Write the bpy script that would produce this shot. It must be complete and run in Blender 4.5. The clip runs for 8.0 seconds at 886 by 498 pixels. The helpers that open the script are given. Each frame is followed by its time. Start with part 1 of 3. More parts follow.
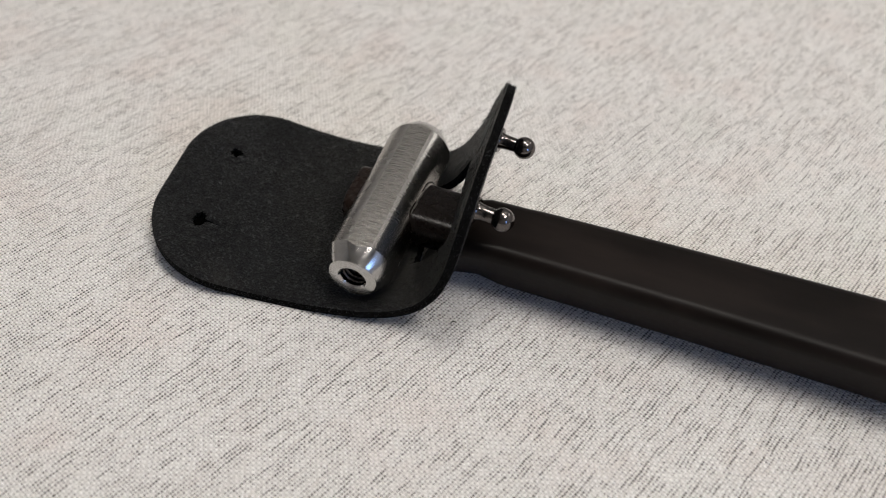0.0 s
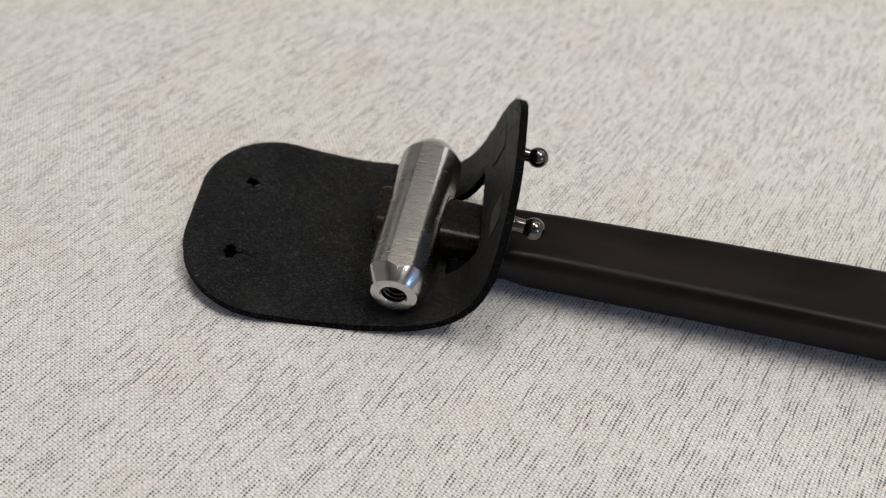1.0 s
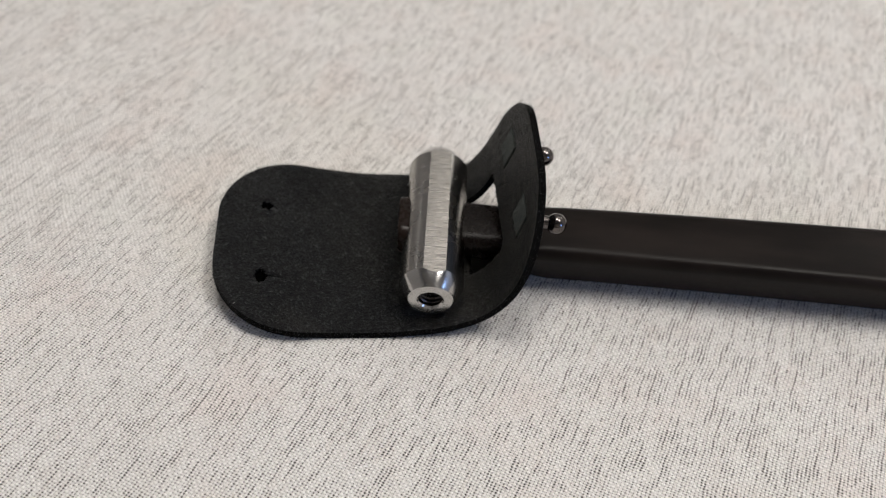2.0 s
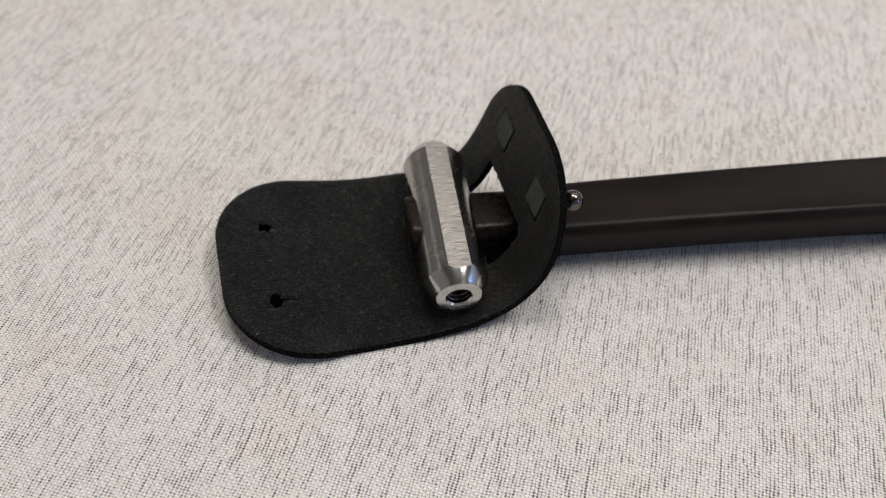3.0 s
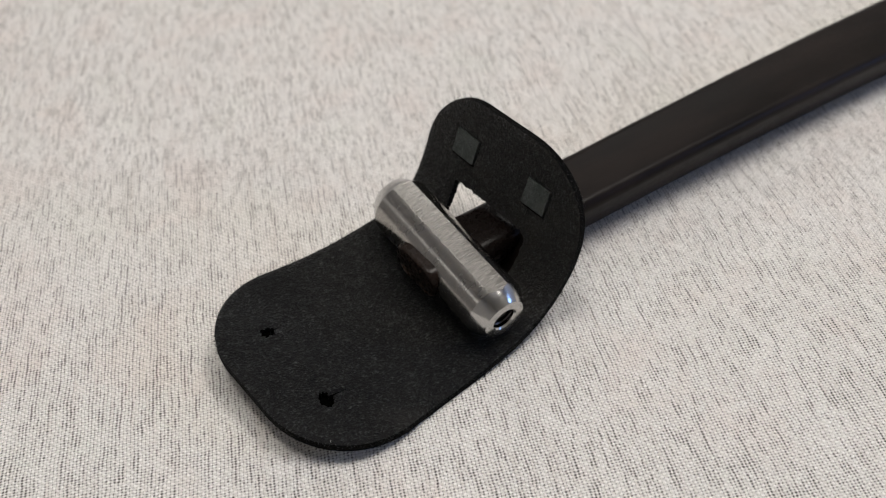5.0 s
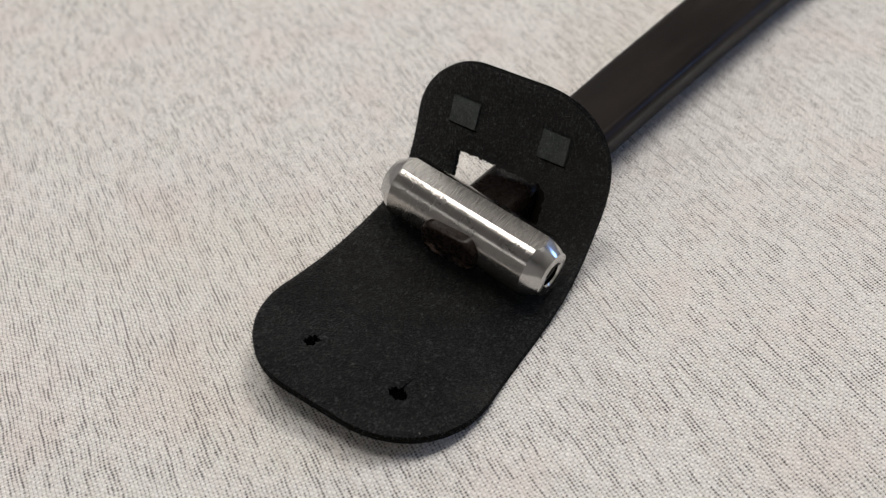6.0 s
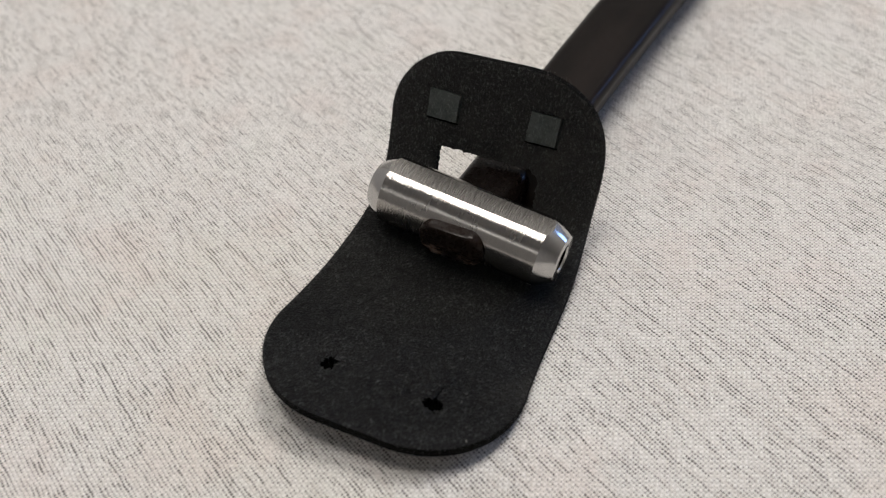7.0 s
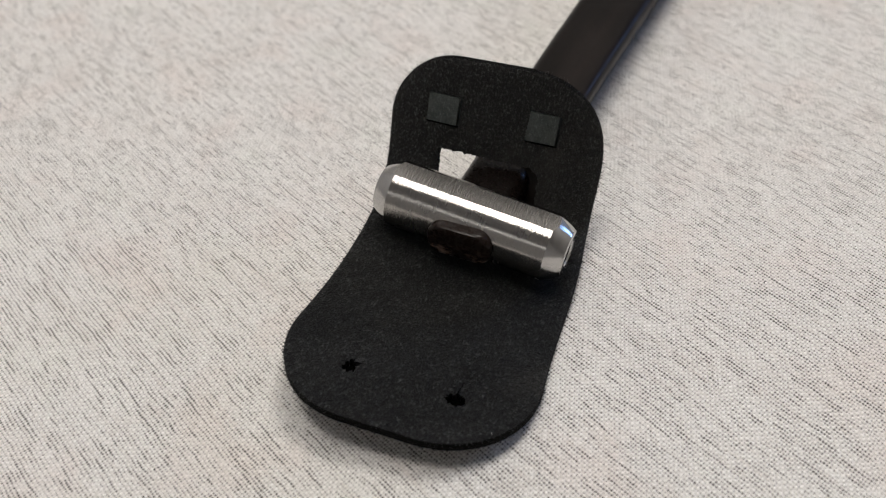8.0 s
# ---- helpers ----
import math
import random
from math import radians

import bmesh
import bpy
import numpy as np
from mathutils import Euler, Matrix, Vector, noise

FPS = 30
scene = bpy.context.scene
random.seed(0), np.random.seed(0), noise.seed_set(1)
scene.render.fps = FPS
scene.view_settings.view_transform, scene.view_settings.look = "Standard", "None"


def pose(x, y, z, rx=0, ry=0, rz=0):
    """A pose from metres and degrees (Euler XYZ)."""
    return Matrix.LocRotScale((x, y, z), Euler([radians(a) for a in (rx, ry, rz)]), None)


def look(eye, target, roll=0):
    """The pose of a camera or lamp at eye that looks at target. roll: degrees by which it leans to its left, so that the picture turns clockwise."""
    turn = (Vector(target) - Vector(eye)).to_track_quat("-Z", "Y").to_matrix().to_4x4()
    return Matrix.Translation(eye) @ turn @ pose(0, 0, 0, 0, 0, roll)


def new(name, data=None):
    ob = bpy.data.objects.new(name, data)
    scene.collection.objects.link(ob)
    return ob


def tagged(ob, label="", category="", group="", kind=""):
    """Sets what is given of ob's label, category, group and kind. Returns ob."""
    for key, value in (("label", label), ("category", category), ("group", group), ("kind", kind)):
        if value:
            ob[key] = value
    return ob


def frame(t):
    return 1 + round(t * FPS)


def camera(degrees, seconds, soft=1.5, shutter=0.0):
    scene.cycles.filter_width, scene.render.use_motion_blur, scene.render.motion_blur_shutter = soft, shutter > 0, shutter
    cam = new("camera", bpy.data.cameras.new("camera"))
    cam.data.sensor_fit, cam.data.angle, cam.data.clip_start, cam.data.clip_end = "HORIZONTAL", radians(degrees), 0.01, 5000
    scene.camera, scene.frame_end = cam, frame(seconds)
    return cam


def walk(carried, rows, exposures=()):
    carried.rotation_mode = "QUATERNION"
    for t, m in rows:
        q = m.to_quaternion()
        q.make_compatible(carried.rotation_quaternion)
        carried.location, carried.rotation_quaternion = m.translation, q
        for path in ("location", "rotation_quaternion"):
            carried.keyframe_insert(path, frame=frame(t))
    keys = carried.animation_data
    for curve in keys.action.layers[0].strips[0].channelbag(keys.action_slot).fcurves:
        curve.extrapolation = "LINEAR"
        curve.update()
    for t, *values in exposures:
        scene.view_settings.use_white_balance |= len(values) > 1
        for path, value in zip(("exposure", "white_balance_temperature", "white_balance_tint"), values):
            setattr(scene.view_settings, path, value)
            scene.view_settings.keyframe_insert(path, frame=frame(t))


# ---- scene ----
from mathutils import geometry

# ---------------------------------------------------------------- camera
cam = camera(54.8, 8.0, 1.0)
ROWS = [
    (0.0, -0.0, -0.0, 0.12358, 44.54, -1.525, 0.019),
    (0.2, -0.00384, -0.00017, 0.12870, 44.106, -1.472, -1.179),
    (0.5, -0.00917, -0.002, 0.1323, 43.909, -1.204, -3.33),
    (0.8, -0.01526, -0.00118, 0.13254, 43.691, -1.548, -5.705),
    (1.0, -0.02197, -0.00087, 0.13404, 43.465, -1.833, -7.567),
    (1.2, -0.02778, -0.00185, 0.13562, 43.686, -1.613, -9.637),
    (1.5, -0.03611, -0.00296, 0.13899, 43.481, -1.917, -12.439),
    (1.8, -0.04262, -0.00154, 0.14193, 43.069, -1.801, -14.643),
    (2.0, -0.04749, -0.00046, 0.14178, 43.255, -2.256, -16.515),
    (2.2, -0.05199, 0.00188, 0.13986, 43.328, -1.567, -18.658),
    (3.3, -0.07329, 0.01747, 0.14068, 42.573, -0.769, -31.462),
    (3.5, -0.07717, 0.02166, 0.14282, 43.068, -0.516, -34.151),
    (3.8, -0.08227, 0.02755, 0.14277, 42.756, -0.314, -37.377),
    (4.0, -0.08798, 0.02949, 0.14335, 43.233, -0.037, -39.701),
    (4.2, -0.09128, 0.03331, 0.14275, 42.703, 0.531, -42.357),
    (5.3, -0.10561, 0.0604, 0.1378, 43.305, 1.863, -59.399),
    (5.5, -0.11001, 0.06677, 0.13567, 43.633, 1.802, -62.762),
    (5.7, -0.11414, 0.07316, 0.13506, 43.085, 2.018, -65.417),
    (6.0, -0.11885, 0.0826, 0.13114, 43.007, 2.167, -69.518),
    (6.2, -0.12104, 0.08949, 0.12791, 42.964, 1.551, -71.822),
    (6.5, -0.12052, 0.09743, 0.12718, 42.561, 2.024, -75.687),
    (6.8, -0.12092, 0.10305, 0.12763, 43.037, 2.502, -78.872),
    (7.0, -0.1209, 0.10433, 0.1255, 43.176, 2.106, -80.236),
    (7.2, -0.12094, 0.10541, 0.12478, 43.297, 1.902, -81.054),
    (7.5, -0.12136, 0.10809, 0.1276, 43.03, 2.06, -82.089),
    (7.8, -0.12324, 0.11119, 0.12863, 43.394, 2.126, -83.521),
    (8.0, -0.12517, 0.11377, 0.12823, 43.228, 1.779, -84.248),
]
walk(cam, [(t, pose(x, y, z, rx, ry, rz)) for t, x, y, z, rx, ry, rz in ROWS])
cam.data.dof.use_dof = True
cam.data.dof.focus_distance = 0.162
cam.data.dof.aperture_fstop = 15.5

# ---------------------------------------------------------------- light
scene.view_settings.exposure = 0.0
world = bpy.data.worlds.new("world")
scene.world = world
world.use_nodes = True
world.node_tree.nodes["Background"].inputs[0].default_value = (0.6, 0.7, 0.9, 1)
world.node_tree.nodes["Background"].inputs[1].default_value = 0.1


def area_lamp(name, eye, target, sx, sy, watts, colour, shape="RECTANGLE"):
    data = bpy.data.lights.new(name, "AREA")
    data.shape, data.size, data.size_y = shape, sx, sy
    data.energy, data.color = watts, colour
    ob = new(name, data)
    ob.matrix_world = look(eye, target)
    return ob


area_lamp("unseen_overhead_light", (0.08, 0.42, 1.98), (0.08, 0.42, 0), 0.62, 0.62, 16.2, (1.0, 0.95, 0.89), "DISK")
# added fill from overhead, no lamp known there; it softens the shadows
area_lamp("unseen_overhead_light", (0.80, -0.34, 1.98), (0.80, -0.34, 0), 0.74, 0.74, 24.4, (1.0, 0.95, 0.89), "DISK")
# added side light, no window known here; it lifts the barrel's flat
area_lamp("unseen_side_light", (1.74, 0.95, 1.42), (0.0, 0.95, 1.42), 0.88, 0.60, 4.8, (1.0, 0.97, 0.93))
# added, out of view: brightens the reflection in the barrel's milled flat
area_lamp("unseen_overhead_light", (0.98, 1.24, 1.98), (0.98, 1.24, 0), 0.90, 0.90, 2.9, (1.0, 0.95, 0.89), "DISK")
area_lamp("window_daylight", (1.20, -1.84, 0.80), (1.20, 0.0, 0.80), 0.56, 0.76, 10.0, (0.28, 0.48, 1.0))

# unseen source added to draw the thin bright line along the barrel
area_lamp("unseen_side_light", (-1.74, 1.38, 1.62), (-1.0, 1.0, 1.20), 0.40, 0.32, 1.7, (1.0, 0.97, 0.93))

# ---------------------------------------------------------------- materials
MM = 0.001


def material(name):
    m = bpy.data.materials.new(name)
    m.use_nodes = True
    return m, m.node_tree.nodes, m.node_tree.links, m.node_tree.nodes["Principled BSDF"]


class Net:
    """Short ways to wire shader nodes."""

    def __init__(self, tree):
        self.n, self.l = tree.nodes, tree.links

    def put(self, socket, value):
        if isinstance(value, bpy.types.NodeSocket):
            self.l.new(value, socket)
        elif value is not None:
            socket.default_value = value

    def math(self, op, a, b=None, c=None, clamp=False):
        k = self.n.new("ShaderNodeMath")
        k.operation, k.use_clamp = op, clamp
        for s, v in zip(k.inputs, (a, b, c)):
            self.put(s, v)
        return k.outputs[0]

    def coords(self, scale=(1, 1, 1), turn=0.0, kind="Object"):
        c, k = self.n.new("ShaderNodeTexCoord"), self.n.new("ShaderNodeMapping")
        k.inputs["Scale"].default_value = scale
        first = self.n.new("ShaderNodeMapping")
        first.inputs["Rotation"].default_value = (0, 0, turn)
        self.l.new(c.outputs[kind], first.inputs[0])
        self.l.new(first.outputs[0], k.inputs[0])
        return k.outputs[0]

    def noise(self, vec, scale, detail=3.0, rough=0.55):
        k = self.n.new("ShaderNodeTexNoise")
        self.put(k.inputs["Vector"], vec)
        k.inputs["Scale"].default_value, k.inputs["Detail"].default_value, k.inputs["Roughness"].default_value = scale, detail, rough
        return k.outputs["Fac"]

    def ramp(self, fac, lo, hi, a=0.0, b=1.0):
        k = self.n.new("ShaderNodeMapRange")
        k.interpolation_type = "SMOOTHSTEP"
        for s, v in zip(k.inputs[:5], (fac, lo, hi, a, b)):
            self.put(s, v)
        return k.outputs[0]

    def mix(self, fac, a, b, kind="MIX"):
        k = self.n.new("ShaderNodeMix")
        k.data_type, k.blend_type = "RGBA", kind
        self.put(k.inputs["Factor"], fac)
        self.put(k.inputs[6], a)
        self.put(k.inputs[7], b)
        return k.outputs[2]

    def bump(self, height, strength, distance, after=None):
        k = self.n.new("ShaderNodeBump")
        k.inputs["Strength"].default_value, k.inputs["Distance"].default_value = strength, distance
        self.l.new(height, k.inputs["Height"])
        self.put(k.inputs["Normal"], after)
        return k.outputs[0]

    def split(self, vec):
        k = self.n.new("ShaderNodeSeparateXYZ")
        self.l.new(vec, k.inputs[0])
        return k.outputs


def cloth_material():
    m, n, l, b = material("woven_cloth")
    w = Net(m.node_tree)
    x, y, z = w.split(w.coords((1000, 1000, 1000), radians(-48)))
    wob = w.math("MULTIPLY", w.math("SUBTRACT", w.noise(w.coords(), 90, 2), 0.5), 1.1)
    wob2 = w.math("MULTIPLY", w.math("SUBTRACT", w.noise(w.coords((1, 1, 1.3), 0.7), 100, 2), 0.5), 1.1)
    px = w.math("DIVIDE", w.math("ADD", x, wob), 0.56)
    py = w.math("DIVIDE", w.math("ADD", y, wob2), 0.68)
    px = w.math("ADD", px, w.math("MULTIPLY", w.math("SUBTRACT", w.noise(w.coords(), 800, 2), 0.5), 0.75))
    py = w.math("ADD", py, w.math("MULTIPLY", w.math("SUBTRACT", w.noise(w.coords((1, 1, 1), 1.1), 700, 2), 0.5), 0.5))
    fx = w.math("ABSOLUTE", w.math("SUBTRACT", w.math("FRACT", px), 0.5))
    fy = w.math("ABSOLUTE", w.math("SUBTRACT", w.math("FRACT", py), 0.5))
    over = w.math("MULTIPLY", w.math("SINE", w.math("MULTIPLY", px, math.pi)), w.math("SINE", w.math("MULTIPLY", py, math.pi)))

    def per_yarn(run, across, stretch, seed):
        # uneven spinning: every yarn has its own thick and thin lengths
        k = n.new("ShaderNodeCombineXYZ")
        l.new(w.math("MULTIPLY", run, stretch), k.inputs[0])
        l.new(w.math("MULTIPLY", w.math("FLOOR", w.math("ADD", across, 0.5)), 3.71), k.inputs[1])
        k.inputs[2].default_value = seed
        return w.noise(k.outputs[0], 1.0, 3.0, 0.65)

    gap_y = per_yarn(x, py, 0.16, 2.0)
    gap_x = per_yarn(y, px, 0.22, 9.0)
    each = n.new("ShaderNodeTexWhiteNoise")
    k = n.new("ShaderNodeCombineXYZ")
    l.new(w.math("FLOOR", w.math("ADD", px, 0.5)), k.inputs[0])
    l.new(w.math("FLOOR", w.math("ADD", py, 0.5)), k.inputs[1])
    l.new(k.outputs[0], each.inputs[0])
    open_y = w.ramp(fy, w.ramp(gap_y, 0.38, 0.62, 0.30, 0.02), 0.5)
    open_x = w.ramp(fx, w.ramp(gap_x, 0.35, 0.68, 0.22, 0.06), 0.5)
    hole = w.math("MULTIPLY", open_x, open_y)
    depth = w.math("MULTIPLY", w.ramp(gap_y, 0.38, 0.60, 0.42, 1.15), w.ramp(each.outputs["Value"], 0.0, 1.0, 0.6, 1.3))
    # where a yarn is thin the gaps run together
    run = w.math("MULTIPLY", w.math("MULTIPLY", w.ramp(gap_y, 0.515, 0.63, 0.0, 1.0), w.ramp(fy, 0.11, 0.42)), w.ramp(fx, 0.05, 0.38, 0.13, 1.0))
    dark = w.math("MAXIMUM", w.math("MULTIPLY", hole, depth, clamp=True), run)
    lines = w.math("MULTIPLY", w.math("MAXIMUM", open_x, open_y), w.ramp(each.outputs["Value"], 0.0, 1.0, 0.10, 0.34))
    patch = w.noise(w.coords(), 30, 3)
    tone = w.mix(patch, (0.84, 0.82, 0.79, 1), (0.93, 0.92, 0.90, 1))
    fine = w.noise(w.coords(), 3200, 2)
    tone = w.mix(w.ramp(fine, 0.3, 0.7, 0.0, 0.34), tone, (0.42, 0.39, 0.35, 1))
    warm = w.noise(w.coords(), 75, 3)
    tone = w.mix(w.ramp(warm, 0.55, 0.8, 0.0, 0.20), tone, (0.56, 0.49, 0.43, 1))
    yarn = per_yarn(x, w.math("ADD", py, 0.5), 0.06, 31.0)
    tone = w.mix(w.ramp(yarn, 0.45, 0.75, 0.0, 0.30), tone, (0.60, 0.53, 0.49, 1))
    tone = w.mix(w.ramp(yarn, 0.45, 0.25, 0.0, 0.14), tone, (0.92, 0.92, 0.89, 1))
    # shade painted in: the yarn underneath at a crossing is darkened
    tone = w.mix(w.ramp(over, -0.9, 0.5, 0.25, 0.0), tone, (0.40, 0.375, 0.35, 1))
    rosy = w.noise(w.coords((1, 1, 1), 0.4), 48, 3)
    tone = w.mix(w.ramp(rosy, 0.48, 0.70, 0.0, 0.24), tone, (0.74, 0.62, 0.57, 1))
    tone = w.mix(w.ramp(rosy, 0.45, 0.25, 0.0, 0.30), tone, (0.72, 0.74, 0.68, 1))
    # dark sides and gaps between the yarns have their shade painted in
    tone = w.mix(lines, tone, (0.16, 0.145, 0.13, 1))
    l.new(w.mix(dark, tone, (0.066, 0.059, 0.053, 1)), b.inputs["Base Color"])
    b.inputs["Roughness"].default_value = 0.95
    b.inputs["Specular IOR Level"].default_value = 0.12
    height = w.math("SUBTRACT", w.math("ADD", w.math("MULTIPLY", over, 0.5), w.math("MULTIPLY", w.noise(w.coords(), 1800, 3), 0.4)), w.math("MULTIPLY", w.math("ADD", hole, lines), 1.0))
    soft = w.bump(w.noise(w.coords(), 22, 2), 0.4, 0.002)
    l.new(w.bump(height, 0.85, 0.00022, soft), b.inputs["Normal"])
    return m


def leather_material(name, low, high, speck, relief=1.0, gloss=0.08, sheen=0.0, rough=0.6):
    m, n, l, b = material(name)
    w = Net(m.node_tree)
    c = w.coords()
    grain = w.noise(c, 1900, 4, 0.7)
    fibre = w.noise(w.coords((1, 1.6, 1), 0.6), 1750, 4, 0.75)
    knots = w.noise(c, 950, 3, 0.6)
    cloudy = w.noise(c, 110, 4, 0.6)
    mottle = w.math("ADD", w.math("MULTIPLY", cloudy, 0.5), w.math("MULTIPLY", w.noise(c, 620, 3, 0.6), 0.5))
    base = w.mix(w.ramp(mottle, 0.36, 0.64), low, high)
    raised = w.math("MULTIPLY", w.ramp(fibre, 0.45, 0.74), w.ramp(knots, 0.36, 0.66, 0.25, 1.0))
    base = w.mix(raised, base, speck)
    # handling leaves broad dusty and dark patches
    patch = w.noise(w.coords((1, 1, 1), 0.9), 48, 4, 0.6)
    base = w.mix(w.ramp(patch, 0.48, 0.70, 0.0, 0.44), base, tuple(t * g for t, g in zip(speck[:3], (0.42, 0.38, 0.345))) + (1,))
    base = w.mix(w.ramp(patch, 0.45, 0.28, 0.0, 0.35), base, low)
    l.new(base, b.inputs["Base Color"])
    b.inputs["Roughness"].default_value = rough
    b.inputs["Specular IOR Level"].default_value = gloss
    b.inputs["Sheen Weight"].default_value = sheen
    b.inputs["Sheen Roughness"].default_value = 0.5
    rise = w.math("ADD", w.math("ADD", grain, fibre), w.math("MULTIPLY", knots, 0.8))
    l.new(w.bump(rise, 0.9 * relief, 0.00038, w.bump(w.noise(c, 260, 3), 0.4, 0.0008)), b.inputs["Normal"])
    return m


def steel_material(name, rough, brush, tint=(0.42, 0.408, 0.39, 1), around=False, flow=0.6):
    m, n, l, b = material(name)
    w = Net(m.node_tree)
    b.inputs["Metallic"].default_value = 1.0
    # fine tool marks run round the barrel, across its length
    marks = w.noise(w.coords((70, 70, 9000) if around else (1, 1, 1)), 1.0 if around else 1500, 3, 0.7)
    bands = w.noise(w.coords((40, 40, 2300) if around else (1, 1, 1)), 1.0 if around else 400, 3, 0.65)
    stain = w.noise(w.coords(), 180, 4)
    if around:
        tan = n.new("ShaderNodeTangent")
        tan.direction_type, tan.axis = "RADIAL", "Z"
        l.new(tan.outputs[0], b.inputs["Tangent"])
        b.inputs["Anisotropic"].default_value = flow
        b.inputs["Anisotropic Rotation"].default_value = 0.25
    dull = tuple(0.45 * t for t in tint[:3]) + (1,)
    bright = tuple(min(1.35 * t, 0.95) for t in tint[:3]) + (1,)
    streak = w.math("ADD", w.math("MULTIPLY", w.math("SUBTRACT", marks, 0.5), brush * 3.0), w.math("MULTIPLY", w.math("SUBTRACT", bands, 0.5), brush * 1.4))
    tone = w.mix(w.math("ADD", streak, 0.55, clamp=True), dull, bright)
    l.new(w.mix(w.ramp(stain, 0.45, 0.8, 0.0, 0.3), tone, dull), b.inputs["Base Color"])
    l.new(w.math("ADD", w.ramp(stain, 0.3, 0.7, rough - 0.02, rough + 0.03), w.math("MULTIPLY", bands, brush * 0.25)), b.inputs["Roughness"])
    dents = w.bump(w.noise(w.coords(), 2600, 2, 0.5), 0.12, 0.00003)
    if around:
        # the cutter chattered towards one end
        x, y, z = w.split(w.coords())
        chatter = w.math("MULTIPLY", w.noise(w.coords((500, 500, 1900)), 1.0, 3, 0.6), w.ramp(z, 0.010, 0.036, 0.25, 1.0))
        dents = w.bump(chatter, brush * 4.0, 0.00014, dents)
    l.new(w.bump(marks, brush, 0.00002, dents), b.inputs["Normal"])
    return m


def milled_material():
    """The flat: short curved cutter marks lie across it."""
    m, n, l, b = material("milled_steel")
    w = Net(m.node_tree)
    x, y, z = w.split(w.coords((1000, 1000, 1000)))
    arc = w.math("MULTIPLY", w.math("MULTIPLY", x, x), 0.03)
    sway = w.math("MULTIPLY", w.noise(w.coords(), 200, 2), 0.5)
    run = w.math("ADD", w.math("ADD", z, arc), w.math("ADD", sway, w.math("MULTIPLY", x, 0.12)))

    def marks(across, along, seed, detail):
        k = n.new("ShaderNodeCombineXYZ")
        l.new(w.math("MULTIPLY", x, across), k.inputs[0])
        l.new(w.math("MULTIPLY", run, along), k.inputs[1])
        k.inputs[2].default_value = seed
        return w.noise(k.outputs[0], 1.0, detail, 0.65)

    coarse, fine = marks(0.28, 4.2, 3.0, 3), marks(0.7, 11.0, 12.0, 2)
    cut = w.math("ADD", w.math("MULTIPLY", coarse, 0.65), w.math("MULTIPLY", fine, 0.35))
    stain = w.noise(w.coords(), 150, 4)
    tone = w.mix(w.ramp(cut, 0.39, 0.61), (0.185, 0.176, 0.165, 1), (0.48, 0.463, 0.435, 1))
    tone = w.mix(w.ramp(stain, 0.5, 0.8, 0.0, 0.3), tone, (0.30, 0.285, 0.265, 1))
    l.new(tone, b.inputs["Base Color"])
    b.inputs["Metallic"].default_value = 1.0
    l.new(w.ramp(cut, 0.3, 0.7, 0.32, 0.24), b.inputs["Roughness"])
    l.new(w.bump(cut, 0.35, 0.00006), b.inputs["Normal"])
    return m


def plain_metal(name, colour, rough, metallic=1.0, bump=0.1, grain=900, spec=0.5):
    m, n, l, b = material(name)
    w = Net(m.node_tree)
    b.inputs["Metallic"].default_value = metallic
    b.inputs["Specular IOR Level"].default_value = spec
    a = w.noise(w.coords(), grain, 4, 0.6)
    s = w.noise(w.coords(), 120, 3)
    l.new(w.mix(w.ramp(s, 0.3, 0.7), colour, tuple(1.5 * t for t in colour[:3]) + (1,)), b.inputs["Base Color"])
    l.new(w.ramp(a, 0.25, 0.75, rough - 0.06, rough + 0.1), b.inputs["Roughness"])
    l.new(w.bump(a, bump, 0.00005), b.inputs["Normal"])
    return m


def wall_material(name, colour):
    m, n, l, b = material(name)
    w = Net(m.node_tree)
    a = w.noise(w.coords(), 3, 4)
    l.new(w.mix(a, colour, tuple(0.85 * t for t in colour[:3]) + (1,)), b.inputs["Base Color"])
    b.inputs["Roughness"].default_value = 0.9
    l.new(w.bump(w.noise(w.coords(), 160, 3), 0.2, 0.002), b.inputs["Normal"])
    return m


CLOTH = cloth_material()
LEATHER = leather_material("black_leather", (0.0016, 0.0017, 0.0018, 1), (0.009, 0.0092, 0.0092, 1), (0.125, 0.128, 0.125, 1), 1.7, 0.25, rough=0.40)
NAP = leather_material("leather_nap", (0.009, 0.0094, 0.0097, 1), (0.018, 0.0185, 0.019, 1), (0.034, 0.035, 0.035, 1), 0.3)
PLUG = leather_material("grey_leather", (0.052, 0.061, 0.059, 1), (0.082, 0.092, 0.089, 1), (0.15, 0.162, 0.157, 1))
WORN = leather_material("rubbed_fibre", (0.06, 0.056, 0.052, 1), (0.10, 0.092, 0.086, 1), (0.16, 0.148, 0.138, 1), 0.3)
EDGE = leather_material("dyed_cut_edge", (0.0012, 0.0012, 0.0012, 1), (0.003, 0.003, 0.003, 1), (0.012, 0.012, 0.012, 1), 0.7, 0.03, 0.0)
# near-black leather that stands in for the shade inside the punched holes
HOLE_SHADE = leather_material("hole_shade_leather", (0.0008, 0.0008, 0.0008, 1), (0.0015, 0.0015, 0.0015, 1), (0.003, 0.003, 0.003, 1), 0.5, 0.0, 0.0)
BRUSHED = steel_material("brushed_steel", 0.235, 0.15, (0.45, 0.433, 0.410, 1), around=True, flow=0.9)
MILLED = milled_material()
POLISHED = steel_material("turned_steel", 0.16, 0.05, (0.56, 0.55, 0.535, 1), around=True, flow=0.9)
